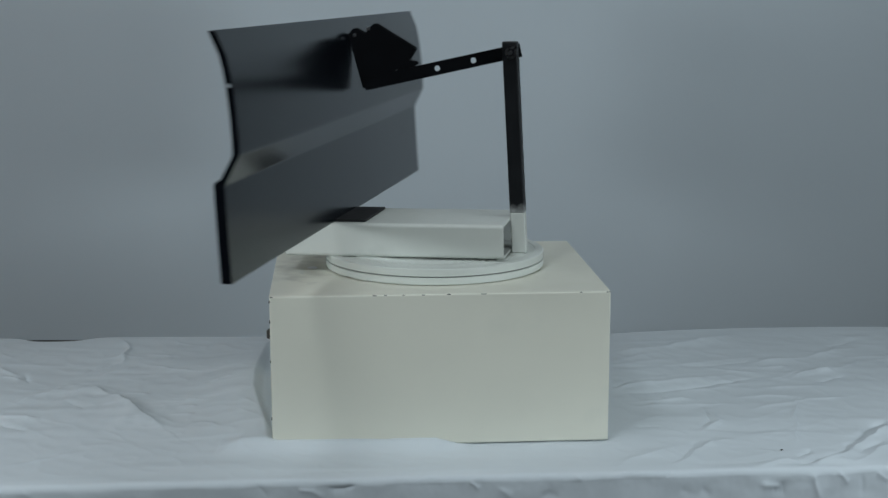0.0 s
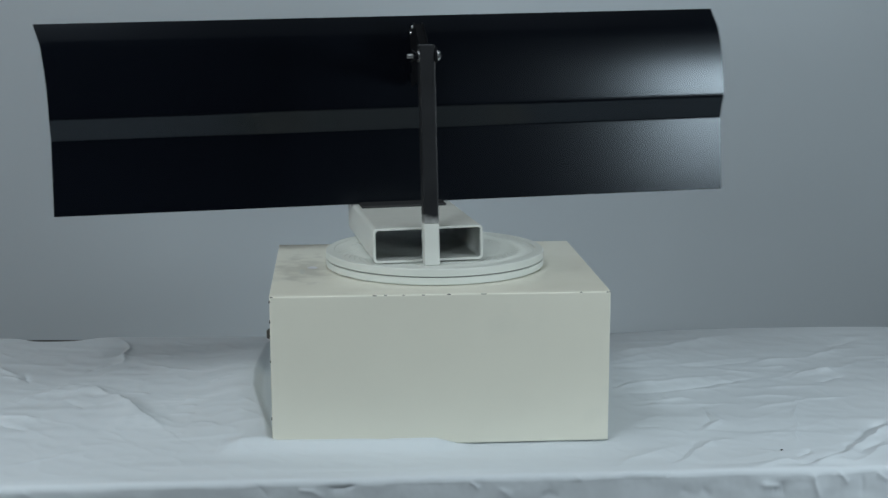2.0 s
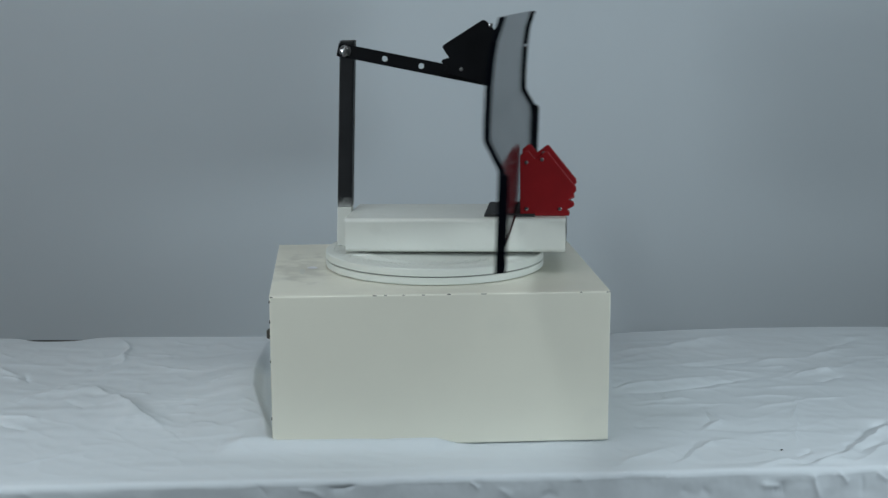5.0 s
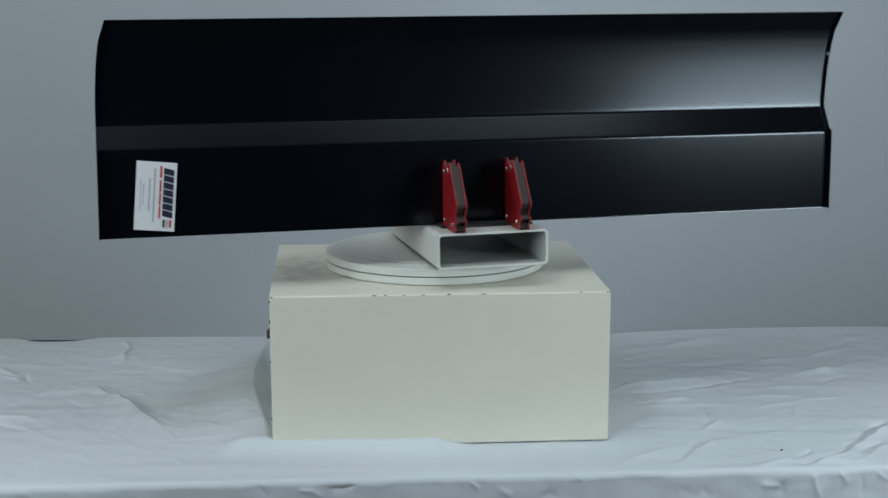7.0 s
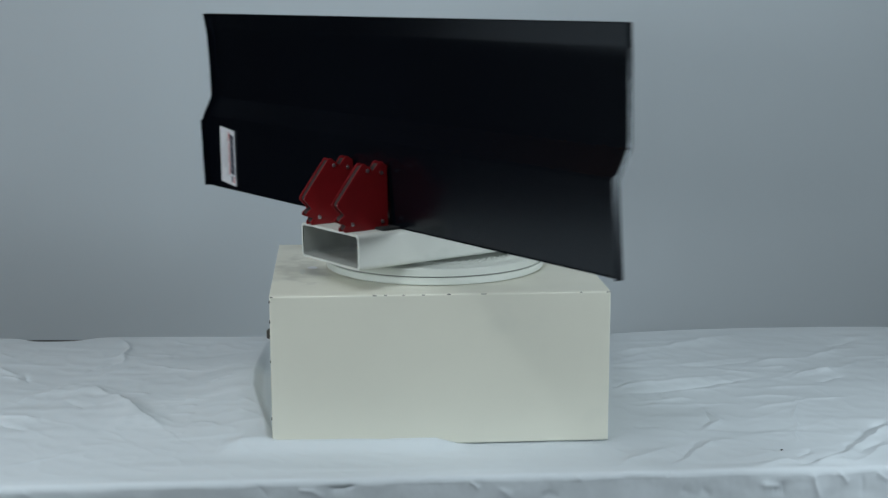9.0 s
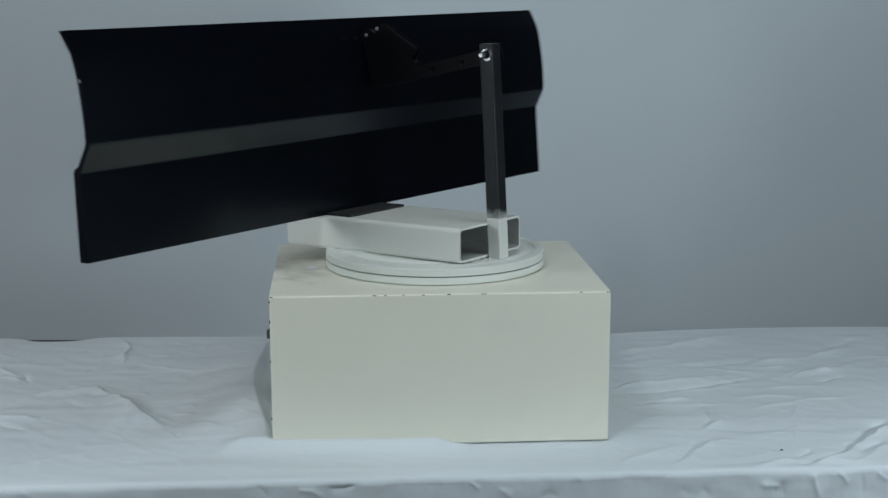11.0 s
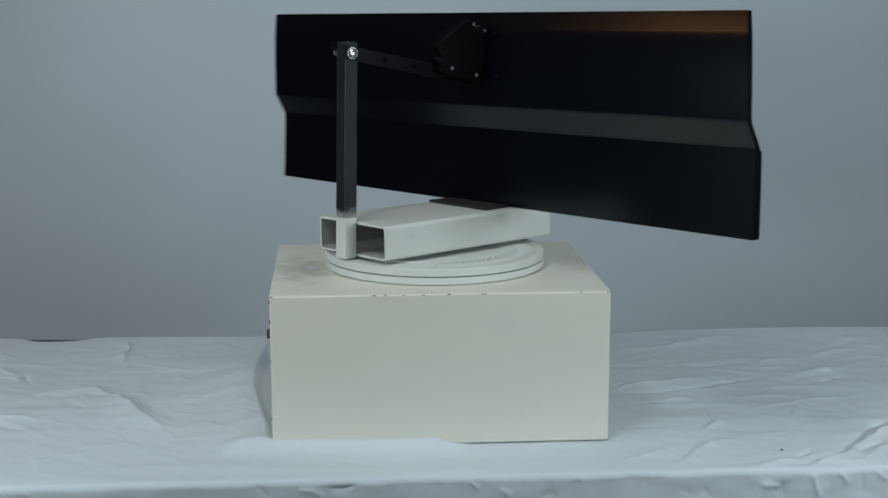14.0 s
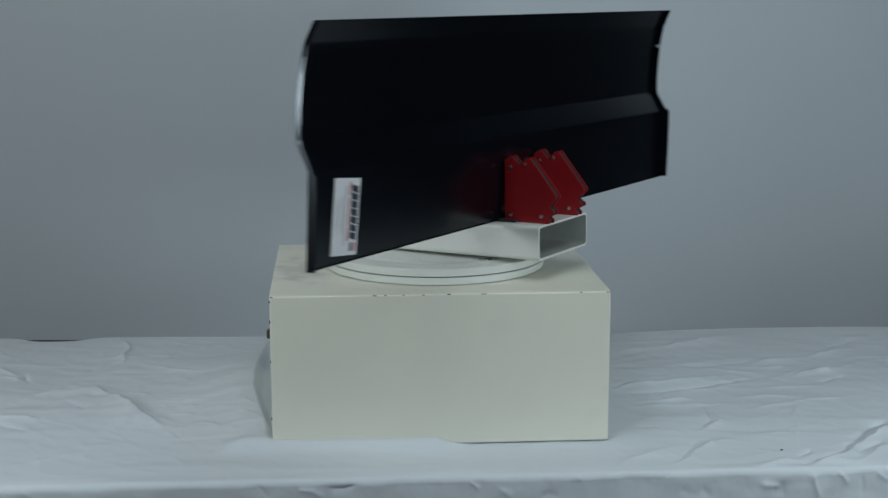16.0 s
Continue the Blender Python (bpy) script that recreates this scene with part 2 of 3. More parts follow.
def cloth_height(x, y):
    straight_x, straight_y = x, y
    x = x + 0.007 * rumple(x, y, 16, 0.0)
    y = y + 0.007 * rumple(x, y, 14, 5.0)
    h = np.zeros_like(x)
    rng = random.Random(7)
    # faint pulls everywhere, slanting away from the box on either side
    for k in range(46):
        ax, ay = rng.uniform(0.24, 0.80), rng.uniform(-0.28, 0.40)
        run, tilt = rng.uniform(0.04, 0.16), rng.uniform(0.0, 0.8)
        h = h + fold(x, y, [(ax, ay), (ax + run, ay + run * tilt)], rng.uniform(0.0004, 0.0013), rng.uniform(0.004, 0.008), rng.uniform(0.004, 0.010))
    for k in range(56):
        ax, ay = rng.uniform(-0.85, -0.26), rng.uniform(-0.31, 0.36)
        run, tilt = rng.uniform(0.03, 0.12), rng.choice([-1.2, -0.6, -0.2, 0.2, 0.7])
        h = h + fold(x, y, [(ax, ay), (ax + run, ay + run * tilt)], rng.uniform(0.0004, 0.0014), rng.uniform(0.004, 0.009), rng.uniform(0.004, 0.010))
    # slack tent west of the box
    h = h + fold(x, y, [(-0.575, 0.066), (-0.522, 0.062), (-0.448, -0.038), (-0.374, -0.150)], 0.0095, 0.0110, 0.0500)
    h = h + fold(x, y, [(-0.615, -0.015), (-0.595, 0.020), (-0.560, 0.072)], 0.0030, 0.0080, 0.0200)
    h = h + fold(x, y, [(-0.553, 0.38), (-0.519, 0.312), (-0.508, 0.205)], 0.0046, 0.0065, 0.0114)
    h = h + fold(x, y, [(-0.553, 0.153), (-0.537, 0.188), (-0.513, 0.223)], -0.0032, 0.0074, 0.0074)
    h = h + fold(x, y, [(-0.537, 0.126), (-0.509, 0.153), (-0.48, 0.184)], 0.0023, 0.0049, 0.0074)
    h = h + fold(x, y, [(-0.468, 0.194), (-0.422, 0.166), (-0.361, 0.141)], 0.0034, 0.0065, 0.0074)
    h = h + fold(x, y, [(-0.467, 0.027), (-0.424, 0.024)], 0.0017, 0.0049, 0.0049)
    h = h + fold(x, y, [(-0.342, 0.06), (-0.308, 0.079)], 0.0017, 0.0049, 0.0049)
    h = h + fold(x, y, [(-0.378, -0.073), (-0.363, -0.081), (-0.342, -0.087)], 0.0021, 0.0041, 0.0049)
    h = h + fold(x, y, [(-0.376, -0.039), (-0.345, -0.048)], 0.0019, 0.0041, 0.0049)
    h = h + fold(x, y, [(-0.37, -0.01), (-0.349, -0.016)], 0.0013, 0.0041, 0.0049)
    h = h + fold(x, y, [(-0.34, -0.119), (-0.268, -0.185)], 0.0027, 0.0074, 0.0179)
    h = h + fold(x, y, [(-0.756, 0.288), (-0.692, 0.243)], 0.0027, 0.0057, 0.0074)
    h = h + fold(x, y, [(-0.725, 0.186), (-0.693, 0.169), (-0.654, 0.138)], 0.0038, 0.0074, 0.0081)
    h = h + fold(x, y, [(-0.683, 0.135), (-0.644, 0.108)], 0.0021, 0.0049, 0.0057)
    h = h + fold(x, y, [(-0.65, 0.151), (-0.626, 0.088)], -0.0027, 0.0057, 0.0057)
    h = h + fold(x, y, [(-0.665, 0.203), (-0.626, 0.189)], 0.0017, 0.0057, 0.0057)
    h = h + fold(x, y, [(-0.657, 0.257), (-0.607, 0.253)], 0.0013, 0.0057, 0.0074)
    h = h + fold(x, y, [(-0.646, -0.105), (-0.6, -0.098), (-0.56, -0.093)], 0.0053, 0.0097, 0.0244)
    h = h + fold(x, y, [(-0.626, -0.119), (-0.56, -0.151)], -0.0027, 0.0057, 0.0057)
    h = h + fold(x, y, [(-0.543, -0.005), (-0.506, -0.054)], -0.0021, 0.0081, 0.0114)
    # folds east of the box
    h = h + fold(x, y, [(0.291, 0.262), (0.406, 0.318), (0.526, 0.389)], 0.0053, 0.0179, 0.0211)
    h = h + fold(x, y, [(0.397, 0.181), (0.451, 0.188), (0.519, 0.215)], -0.0018, 0.0065, 0.0065)
    h = h + fold(x, y, [(0.428, 0.174), (0.505, 0.142)], 0.0019, 0.0057, 0.0065)
    h = h + fold(x, y, [(0.505, 0.194), (0.609, 0.243), (0.711, 0.303)], 0.0039, 0.0081, 0.0105)
    h = h + fold(x, y, [(0.653, 0.299), (0.727, 0.358)], -0.0026, 0.0081, 0.0097)
    h = h + fold(x, y, [(0.517, 0.166), (0.568, 0.183)], 0.0018, 0.0049, 0.0057)
    h = h + fold(x, y, [(0.557, 0.121), (0.622, 0.151), (0.693, 0.199)], 0.0044, 0.0074, 0.0146)
    h = h + fold(x, y, [(0.586, 0.082), (0.645, 0.124)], -0.0026, 0.0049, 0.0057)
    h = h + fold(x, y, [(0.505, 0.054), (0.547, 0.063), (0.59, 0.063)], 0.0024, 0.0057, 0.0065)
    h = h + fold(x, y, [(0.265, 0.041), (0.306, 0.072), (0.413, 0.103), (0.464, 0.126)], 0.0047, 0.0130, 0.0179)
    h = h + fold(x, y, [(0.267, 0.057), (0.302, 0.098)], -0.0026, 0.0065, 0.0065)
    h = h + fold(x, y, [(0.269, 0.02), (0.344, 0.04), (0.424, 0.071), (0.54, 0.138)], -0.0032, 0.0074, 0.0074)
    h = h + fold(x, y, [(0.345, 0.037), (0.341, 0.004)], -0.0018, 0.0049, 0.0049)
    h = h + fold(x, y, [(0.352, 0.034), (0.423, 0.049), (0.5, 0.086)], 0.0019, 0.0065, 0.0081)
    h = h + fold(x, y, [(0.298, -0.017), (0.385, -0.009)], 0.0026, 0.0057, 0.0065)
    h = h + fold(x, y, [(0.291, -0.037), (0.373, -0.041), (0.449, -0.033)], 0.0026, 0.0057, 0.0074)
    h = h + fold(x, y, [(0.446, -0.006), (0.491, 0.008), (0.545, 0.005)], 0.0026, 0.0057, 0.0065)
    h = h + fold(x, y, [(0.454, -0.059), (0.498, -0.039), (0.544, -0.019), (0.629, 0.016)], 0.0028, 0.0057, 0.0081)
    h = h + fold(x, y, [(0.535, -0.01), (0.511, -0.115), (0.477, -0.241)], 0.0014, 0.0041, 0.0041)
    h = h + fold(x, y, [(0.386, -0.052), (0.397, -0.119), (0.366, -0.171)], 0.0032, 0.0081, 0.0081)
    h = h + fold(x, y, [(0.39, -0.069), (0.385, -0.113), (0.366, -0.158)], -0.0018, 0.0049, 0.0049)
    h = h + fold(x, y, [(0.374, -0.189), (0.344, -0.22), (0.307, -0.299)], -0.0035, 0.0065, 0.0065)
    h = h + fold(x, y, [(0.306, -0.304), (0.347, -0.24), (0.4, -0.196)], 0.0039, 0.0081, 0.0146)
    h = h + fold(x, y, [(0.228, -0.316), (0.267, -0.274), (0.324, -0.22)], 0.0044, 0.0114, 0.0146)
    h = h + fold(x, y, [(0.316, -0.152), (0.347, -0.178)], 0.0019, 0.0049, 0.0057)
    h = h + fold(x, y, [(0.277, -0.139), (0.314, -0.134)], -0.0018, 0.0065, 0.0065)
    h = h + fold(x, y, [(0.423, -0.247), (0.452, -0.257)], 0.0016, 0.0049, 0.0057)
    h = h + fold(x, y, [(0.412, -0.318), (0.44, -0.292), (0.472, -0.287)], 0.0047, 0.0092, 0.0129)
    h = h + fold(x, y, [(0.463, -0.314), (0.502, -0.279), (0.542, -0.237), (0.589, -0.168), (0.671, -0.067)], -0.0039, 0.0074, 0.0074)
    h = h + fold(x, y, [(0.469, -0.323), (0.525, -0.274), (0.592, -0.198), (0.666, -0.111)], 0.0055, 0.0074, 0.0184)
    h = h + fold(x, y, [(0.552, -0.265), (0.614, -0.203)], -0.0024, 0.0065, 0.0065)
    h = h + fold(x, y, [(0.537, -0.299), (0.576, -0.265), (0.626, -0.213)], 0.0030, 0.0057, 0.0097)
    h = h + fold(x, y, [(0.53, -0.279), (0.529, -0.319)], 0.0018, 0.0049, 0.0049)
    h = h + fold(x, y, [(0.477, -0.274), (0.498, -0.241)], -0.0023, 0.0041, 0.0041)
    h = h * np.clip(1.0 + 0.9 * rumple(straight_x, straight_y, 19, 8.0, 2), 0.4, 1.5)
    x, y = straight_x, straight_y
    # swell of slack cloth beside the box, and the lip that it makes against the box's foot
    line = np.interp(-y, [-0.30, -0.22, -0.10, 0.0, 0.10, 0.17, 0.22], [-0.287, -0.284, -0.280, -0.270, -0.250, -0.234, -0.226])
    off = x - line
    along = np.interp(y, [-0.24, -0.16, 0.0, 0.12, 0.37], [0.0, 0.85, 1.0, 0.8, 0.1])
    h = h + 0.027 * along * np.where(off < 0, np.exp(-(off / 0.07) ** 2), np.exp(-(off / 0.010) ** 2))
    # the box's foot pressed into the cloth
    h = h + 0.012 * np.exp(-((y + 0.227 - 0.032 * (x + 0.115)) / 0.020) ** 2) * np.clip((0.05 - x) / 0.05, 0, 1) * np.clip((x + 0.29) / 0.03, 0, 1)
    h = h - 0.0034 * np.exp(-((y + 0.200 - 0.067 * (x - 0.125)) / 0.014) ** 2) * np.clip((x - 0.0) / 0.03, 0, 1) * np.clip((0.25 - x) / 0.02, 0, 1)
    return h + 0.0020 * rumple(x * 0.6, y, 5, 2.0, 4) + 0.0007 * (1 - 2 * np.abs(rumple(x * 0.7 + y * 0.2, y * 0.8, 24, 6.0, 2)))


def drop_height(x, z):
    """How far the hanging front stands out of its plane."""
    h = 0.0020 * rumple(x, z, 9, 8.0) + 0.0012 * rumple(x, z, 30, 3.0)
    x = x + 0.003 * rumple(x, z, 40, 4.0)
    h = h + fold(x, z, [(-0.228, 0.0007), (-0.206, -0.025)], -0.0022, 0.0060, 0.0060)
    h = h + fold(x, z, [(-0.138, -0.0038), (-0.119, 0.001), (-0.104, -0.0009)], 0.0024, 0.0030, 0.0040)
    h = h + fold(x, z, [(-0.134, -0.0121), (-0.115, -0.0125), (-0.098, -0.0078)], -0.0024, 0.0030, 0.0040)
    h = h + fold(x, z, [(-0.169, -0.0126), (-0.153, -0.0145), (-0.139, -0.0238)], 0.0024, 0.0030, 0.0040)
    h = h + fold(x, z, [(0.041, -0.0061), (0.058, -0.017)], 0.0022, 0.0030, 0.0040)
    h = h + fold(x, z, [(0.08, -0.0168), (0.1, -0.0301)], 0.0022, 0.0030, 0.0040)
    h = h + fold(x, z, [(0.13, -0.0309), (0.143, -0.0252), (0.159, -0.0316)], -0.0024, 0.0040, 0.0050)
    h = h + fold(x, z, [(0.173, 0.0011), (0.184, -0.0082)], 0.0026, 0.0030, 0.0040)
    h = h + fold(x, z, [(0.223, 0.0035), (0.232, -0.0027)], 0.0022, 0.0030, 0.0040)
    h = h + fold(x, z, [(0.293, 0.0011), (0.298, -0.0066)], -0.0026, 0.0040, 0.0040)
    h = h + fold(x, z, [(0.48, -0.0036), (0.488, -0.022), (0.498, -0.0451)], 0.0032, 0.0040, 0.0070)
    h = h + fold(x, z, [(0.51, -0.0013), (0.531, -0.0216)], 0.0026, 0.0040, 0.0050)
    h = h + fold(x, z, [(0.413, -0.0201), (0.443, -0.0239)], 0.0028, 0.0030, 0.0030)
    h = h + fold(x, z, [(0.43, -0.0289), (0.443, -0.0277)], -0.0026, 0.0030, 0.0030)
    h = h + fold(x, z, [(0.311, -0.022), (0.333, -0.0362)], -0.0020, 0.0050, 0.0050)
    h = h + fold(x, z, [(0.337, -0.0242), (0.351, -0.0352)], -0.0018, 0.0040, 0.0050)
    h = h + fold(x, z, [(0.443, -0.0163), (0.446, -0.0392)], -0.0018, 0.0050, 0.0050)
    h = h + fold(x, z, [(0.546, -0.0098), (0.55, -0.0419)], -0.0018, 0.0060, 0.0060)
    h = h + fold(x, z, [(0.565, -0.0057), (0.582, -0.0198)], 0.0020, 0.0040, 0.0050)
    h = h + fold(x, z, [(-0.536, 0.0071), (-0.515, 0.0), (-0.498, -0.0144)], 0.0026, 0.0040, 0.0050)
    h = h + fold(x, z, [(0.231, -0.0079), (0.274, -0.003)], -0.0014, 0.0060, 0.0080)
    h = h + fold(x, z, [(-0.049, -0.0038), (0.008, -0.0038)], -0.0012, 0.0080, 0.0090)
    h = h + fold(x, z, [(-0.218, 0.002), (-0.176, -0.0021)], -0.0014, 0.0060, 0.0060)
    return h


def back_edge(x):
    return 0.384 + 0.06 / (1 + np.exp(-(x - 0.36) * 14)) - 0.030 / (1 + np.exp((x + 0.600) * 90)) + 0.026 / (1 + np.exp((x + 0.705) * 110)) + 0.0025 * np.sin(x * 11)


def build_cloth():
    xs = np.concatenate([np.linspace(-1.3, -0.83, 60), np.linspace(-0.82, 0.82, 1080), np.linspace(0.83, 1.3, 60)])
    nx, ny, ns = len(xs), 300, 70
    front = -0.337 + 0.062 * np.clip(xs, -0.7, 0.7) + np.array([0.0022 * noise.noise(Vector((x * 9, 4.0, 1.0))) + 0.001 * noise.noise(Vector((x * 31, 2.0, 1.0))) for x in xs])
    back = back_edge(xs)
    f = np.linspace(0, 1, ny)[:, None]
    y = back + (front - back) * f
    x = np.broadcast_to(xs, y.shape)
    fade = np.clip((y - front) / 0.012, 0, 1) * (0.35 + 0.65 * np.clip((back - y) / 0.05, 0, 1))
    z = TABLE_Z + 0.001 + cloth_height(x.ravel(), y.ravel()).reshape(y.shape) * 0.9 * fade
    z = np.where(y > 0.335, np.maximum(z, TABLE_Z - 0.001), z)
    rows = [np.stack([x, y, z], 2).reshape(-1, 3)]
    # rounded front edge, then the hanging drop with soft folds
    for k in range(1, ns):
        if k < 8:
            a = k / 7 * math.pi / 2
            out, drop = 0.009 * math.sin(a), 0.009 * (1 - math.cos(a))
        else:
            out, drop = 0.009, 0.009 + 0.65 * ((k - 7) / (ns - 8)) ** 1.9
        proud = drop_height(xs, np.full(nx, -drop)) * min(1, drop / 0.010)
        rows.append(np.stack([xs, front - out - proud, np.full(nx, TABLE_Z + 0.001 - drop)], 1))
    pts = np.concatenate(rows)
    n = ny + ns - 1
    faces = [(j * nx + i, (j + 1) * nx + i, (j + 1) * nx + i + 1, j * nx + i + 1) for j in range(n - 1) for i in range(nx - 1)]
    me = bpy.data.meshes.new("tablecloth")
    me.from_pydata(pts.tolist(), [], faces)
    me.materials.append(CLOTH)
    me.polygons.foreach_set("use_smooth", [True] * len(faces))
    tagged(new("tablecloth", me), "creased white cotton sheet spread over the table", "tablecloth")


build_cloth()


crumb = bmesh.new()
bmesh.ops.create_icosphere(crumb, subdivisions=1, radius=0.0016, matrix=pose(0.457, -0.2515, TABLE_Z + 0.004) @ Matrix.Diagonal((1.4, 1, 0.7, 1)))
tagged(part("crumb", crumb, CHIP), "tiny dark crumb lying on the white cloth", "crumb")


# ---- box ----
def build_box():
    crate = tagged(new("wooden_box"), "white painted wooden plinth box with chipped edges", "box")
    crate.matrix_world = pose(0.0088, -0.2099, TABLE_Z, 0, 0, 3.827)
    w, d, h, t = 0.2262, 0.38, 0.2062, 0.012
    part("front_panel", box_bm(-w, w, 0, t, 0, h), BOXPAINT, crate, bevel=0.0022, segments=3)
    part("back_panel", box_bm(-w, w, d - t, d, 0, h - t - 0.0006), BOXPAINT, crate, bevel=0.0015)
    for s in (-1, 1):
        part("side_panel", box_bm(min(s * w, s * (w - t)), max(s * w, s * (w - t)), t + 0.0004, d - t - 0.0004, 0, h - t - 0.0006), BOXPAINT, crate, bevel=0.001)
    part("top_panel", box_bm(-w - 0.0006, w + 0.0006, t + 0.0006, d + 0.001, h - t, h - 0.0004), LIDPAINT, crate, bevel=0.0012)
    part("knob", lathe_bm([(0.007, 0), (0.007, 0.0035), (0.005, 0.0055)], 20, turn=pose(-w, 0.03, h - 0.057, 0, -90, 0)), CHIP, crate, "small dark screw cap")
    # bare chips along the top edge and down one corner
    rng = random.Random(4)
    for cx, wid in ((-0.088, 0.008), (-0.074, 0.005), (-0.050, 0.005), (-0.024, 0.006), (0.010, 0.007), (0.056, 0.010), (0.186, 0.005), (-0.2235, 0.005), (0.2225, 0.006)):
        ring = [(cx + wid / 2 * math.cos(a) * rng.uniform(0.6, 1), h - 0.0011 + 0.0011 * math.sin(a) * rng.uniform(0.5, 1)) for a in [k * math.pi / 5 for k in range(10)]]
        part("chip", prism_bm(ring, 0.0002, 0.0045), CHIP, crate)
    for cz, tall in ((0.199, 0.005), (0.172, 0.006), (0.118, 0.004), (0.04, 0.006)):
        ring = [(-w + 0.0009 * math.cos(a) * rng.uniform(0.6, 1.2), cz + tall / 2 * math.sin(a) * rng.uniform(0.6, 1)) for a in [k * math.pi / 4 for k in range(8)]]
        part("chip", prism_bm(ring, 0.0004, 0.004), CHIP, crate)
    # an old paint blot and a scuff on the lid
    def blot(cx, cy, rx, ry, mat, label):
        bm = bmesh.new()
        v = [bm.verts.new((cx + rx * rng.uniform(0.7, 1.1) * math.cos(a), cy + ry * rng.uniform(0.7, 1.1) * math.sin(a), h + 0.0003)) for a in [k * math.pi / 8 for k in range(16)]]
        bm.faces.new(v)
        part("paint_blot", bm, mat, crate, label)
    blot(-0.172, 0.19, 0.008, 0.010, LABELWHITE, "raised white paint blot")
    blot(-0.186, 0.165, 0.004, 0.022, SCUFF, "grey scuff")
    return crate


build_box()

# ---- turntable ----
BOX_TOP = -0.0232


def build_turntable():
    tt = tagged(new("turntable"), "white two-disc rotating display turntable with a dark seam", "turntable")
    tt.location = (0, 0, BOX_TOP)
    part("base_disc", lathe_bm([(0.1545, 0), (0.1545, 0.0012), (0.1578, 0.0013), (0.158, 0.0020), (0.158, 0.0100), (0.1574, 0.0106), (0.15, 0.0107)]), DISCPAINT, tt, smooth=False)
    part("seam", lathe_bm([(0.1556, 0.0108), (0.1556, 0.0119)]), SEAM, tt, "dark gap between the discs")
    top = part("top_disc", lathe_bm([(0.15, 0), (0.1576, 0.0003), (0.158, 0.0008), (0.158, 0.0098), (0.1568, 0.0109), (0.146, 0.0112), (0.1455, 0.0105), (0.02, 0.0105)]), DISCPAINT, tt)
    top.location = (0, 0, 0.0120)
    # curved grip ribs pressed into the disc's face
    bm = bmesh.new()
    for k in range(60):
        m = pose(0, 0, 0.0105, 0, 0, 6 * k)
        rows = []
        for i in range(9):
            r = 0.094 + 0.049 * i / 8
            swing = 0.10 * math.sin(i * 0.9)
            tall = 0.0014 * math.sin(math.pi * (i + 0.5) / 9)
            rows.append([bm.verts.new(m @ Vector((r * math.cos(swing + o / r), r * math.sin(swing + o / r), z))) for o, z in ((-0.0040, -0.0002), (-0.0012, tall), (0.0012, tall), (0.0040, -0.0002))])
        for p, q in zip(rows, rows[1:]):
            for i in range(3):
                bm.faces.new((p[i], p[i + 1], q[i + 1], q[i]))
    part("rib_ring", bm, DISCPAINT, top, smooth=True)["kind"] = "stuff"
    return tt, top


turntable, top_disc = build_turntable()


# ---- the turning load; all built in the turntable's own space ----
def build_tube():
    tube = tagged(new("steel_tube"), "white painted rectangular steel tube lying on the turntable", "steel tube")
    y0, y1 = -0.119, 0.193
    outer, inner = rounded(-0.1006, 0.0524, 0.0026, 0.0508, 0.006), rounded(-0.0974, 0.0492, 0.0058, 0.0476, 0.004)
    bm = bmesh.new()
    rings = [[bm.verts.new((x, y, z)) for x, z in o] for o, y in ((outer, y0 + 0.0008), (outer, y1 - 0.0008), (inner, y1), (inner, y0))]
    lip = [[bm.verts.new((x * 0.9985, y, z)) for x, z in outer] for y in (y0, y1)]
    n = len(outer)
    order = [lip[0], rings[0], rings[1], lip[1], rings[2]]
    for a, b in zip(order, order[1:]):
        for k in range(n):
            bm.faces.new((a[k], a[(k + 1) % n], b[(k + 1) % n], b[k]))
    for k in range(n):
        bm.faces.new((rings[3][k], rings[3][(k + 1) % n], lip[0][(k + 1) % n], lip[0][k]))
    part("tube_wall", bm, TUBEPAINT, tube)
    bm = bmesh.new()
    a = [bm.verts.new((x, y0 + 0.001, z)) for x, z in rounded(-0.0973, 0.0491, 0.0059, 0.0475, 0.004)]
    b = [bm.verts.new((x, y1 - 0.001, z)) for x, z in rounded(-0.0973, 0.0491, 0.0059, 0.0475, 0.004)]
    for k in range(n):
        bm.faces.new((a[k], b[k], b[(k + 1) % n], a[(k + 1) % n]))
    part("tube_lining", bm, TUBEIN, tube, "grey inside of the tube")
    return tube


ARM_A, ARM_B = Vector((-0.0111, -0.121, 0.2840)), Vector((-0.0111, 0.094, 0.2395))


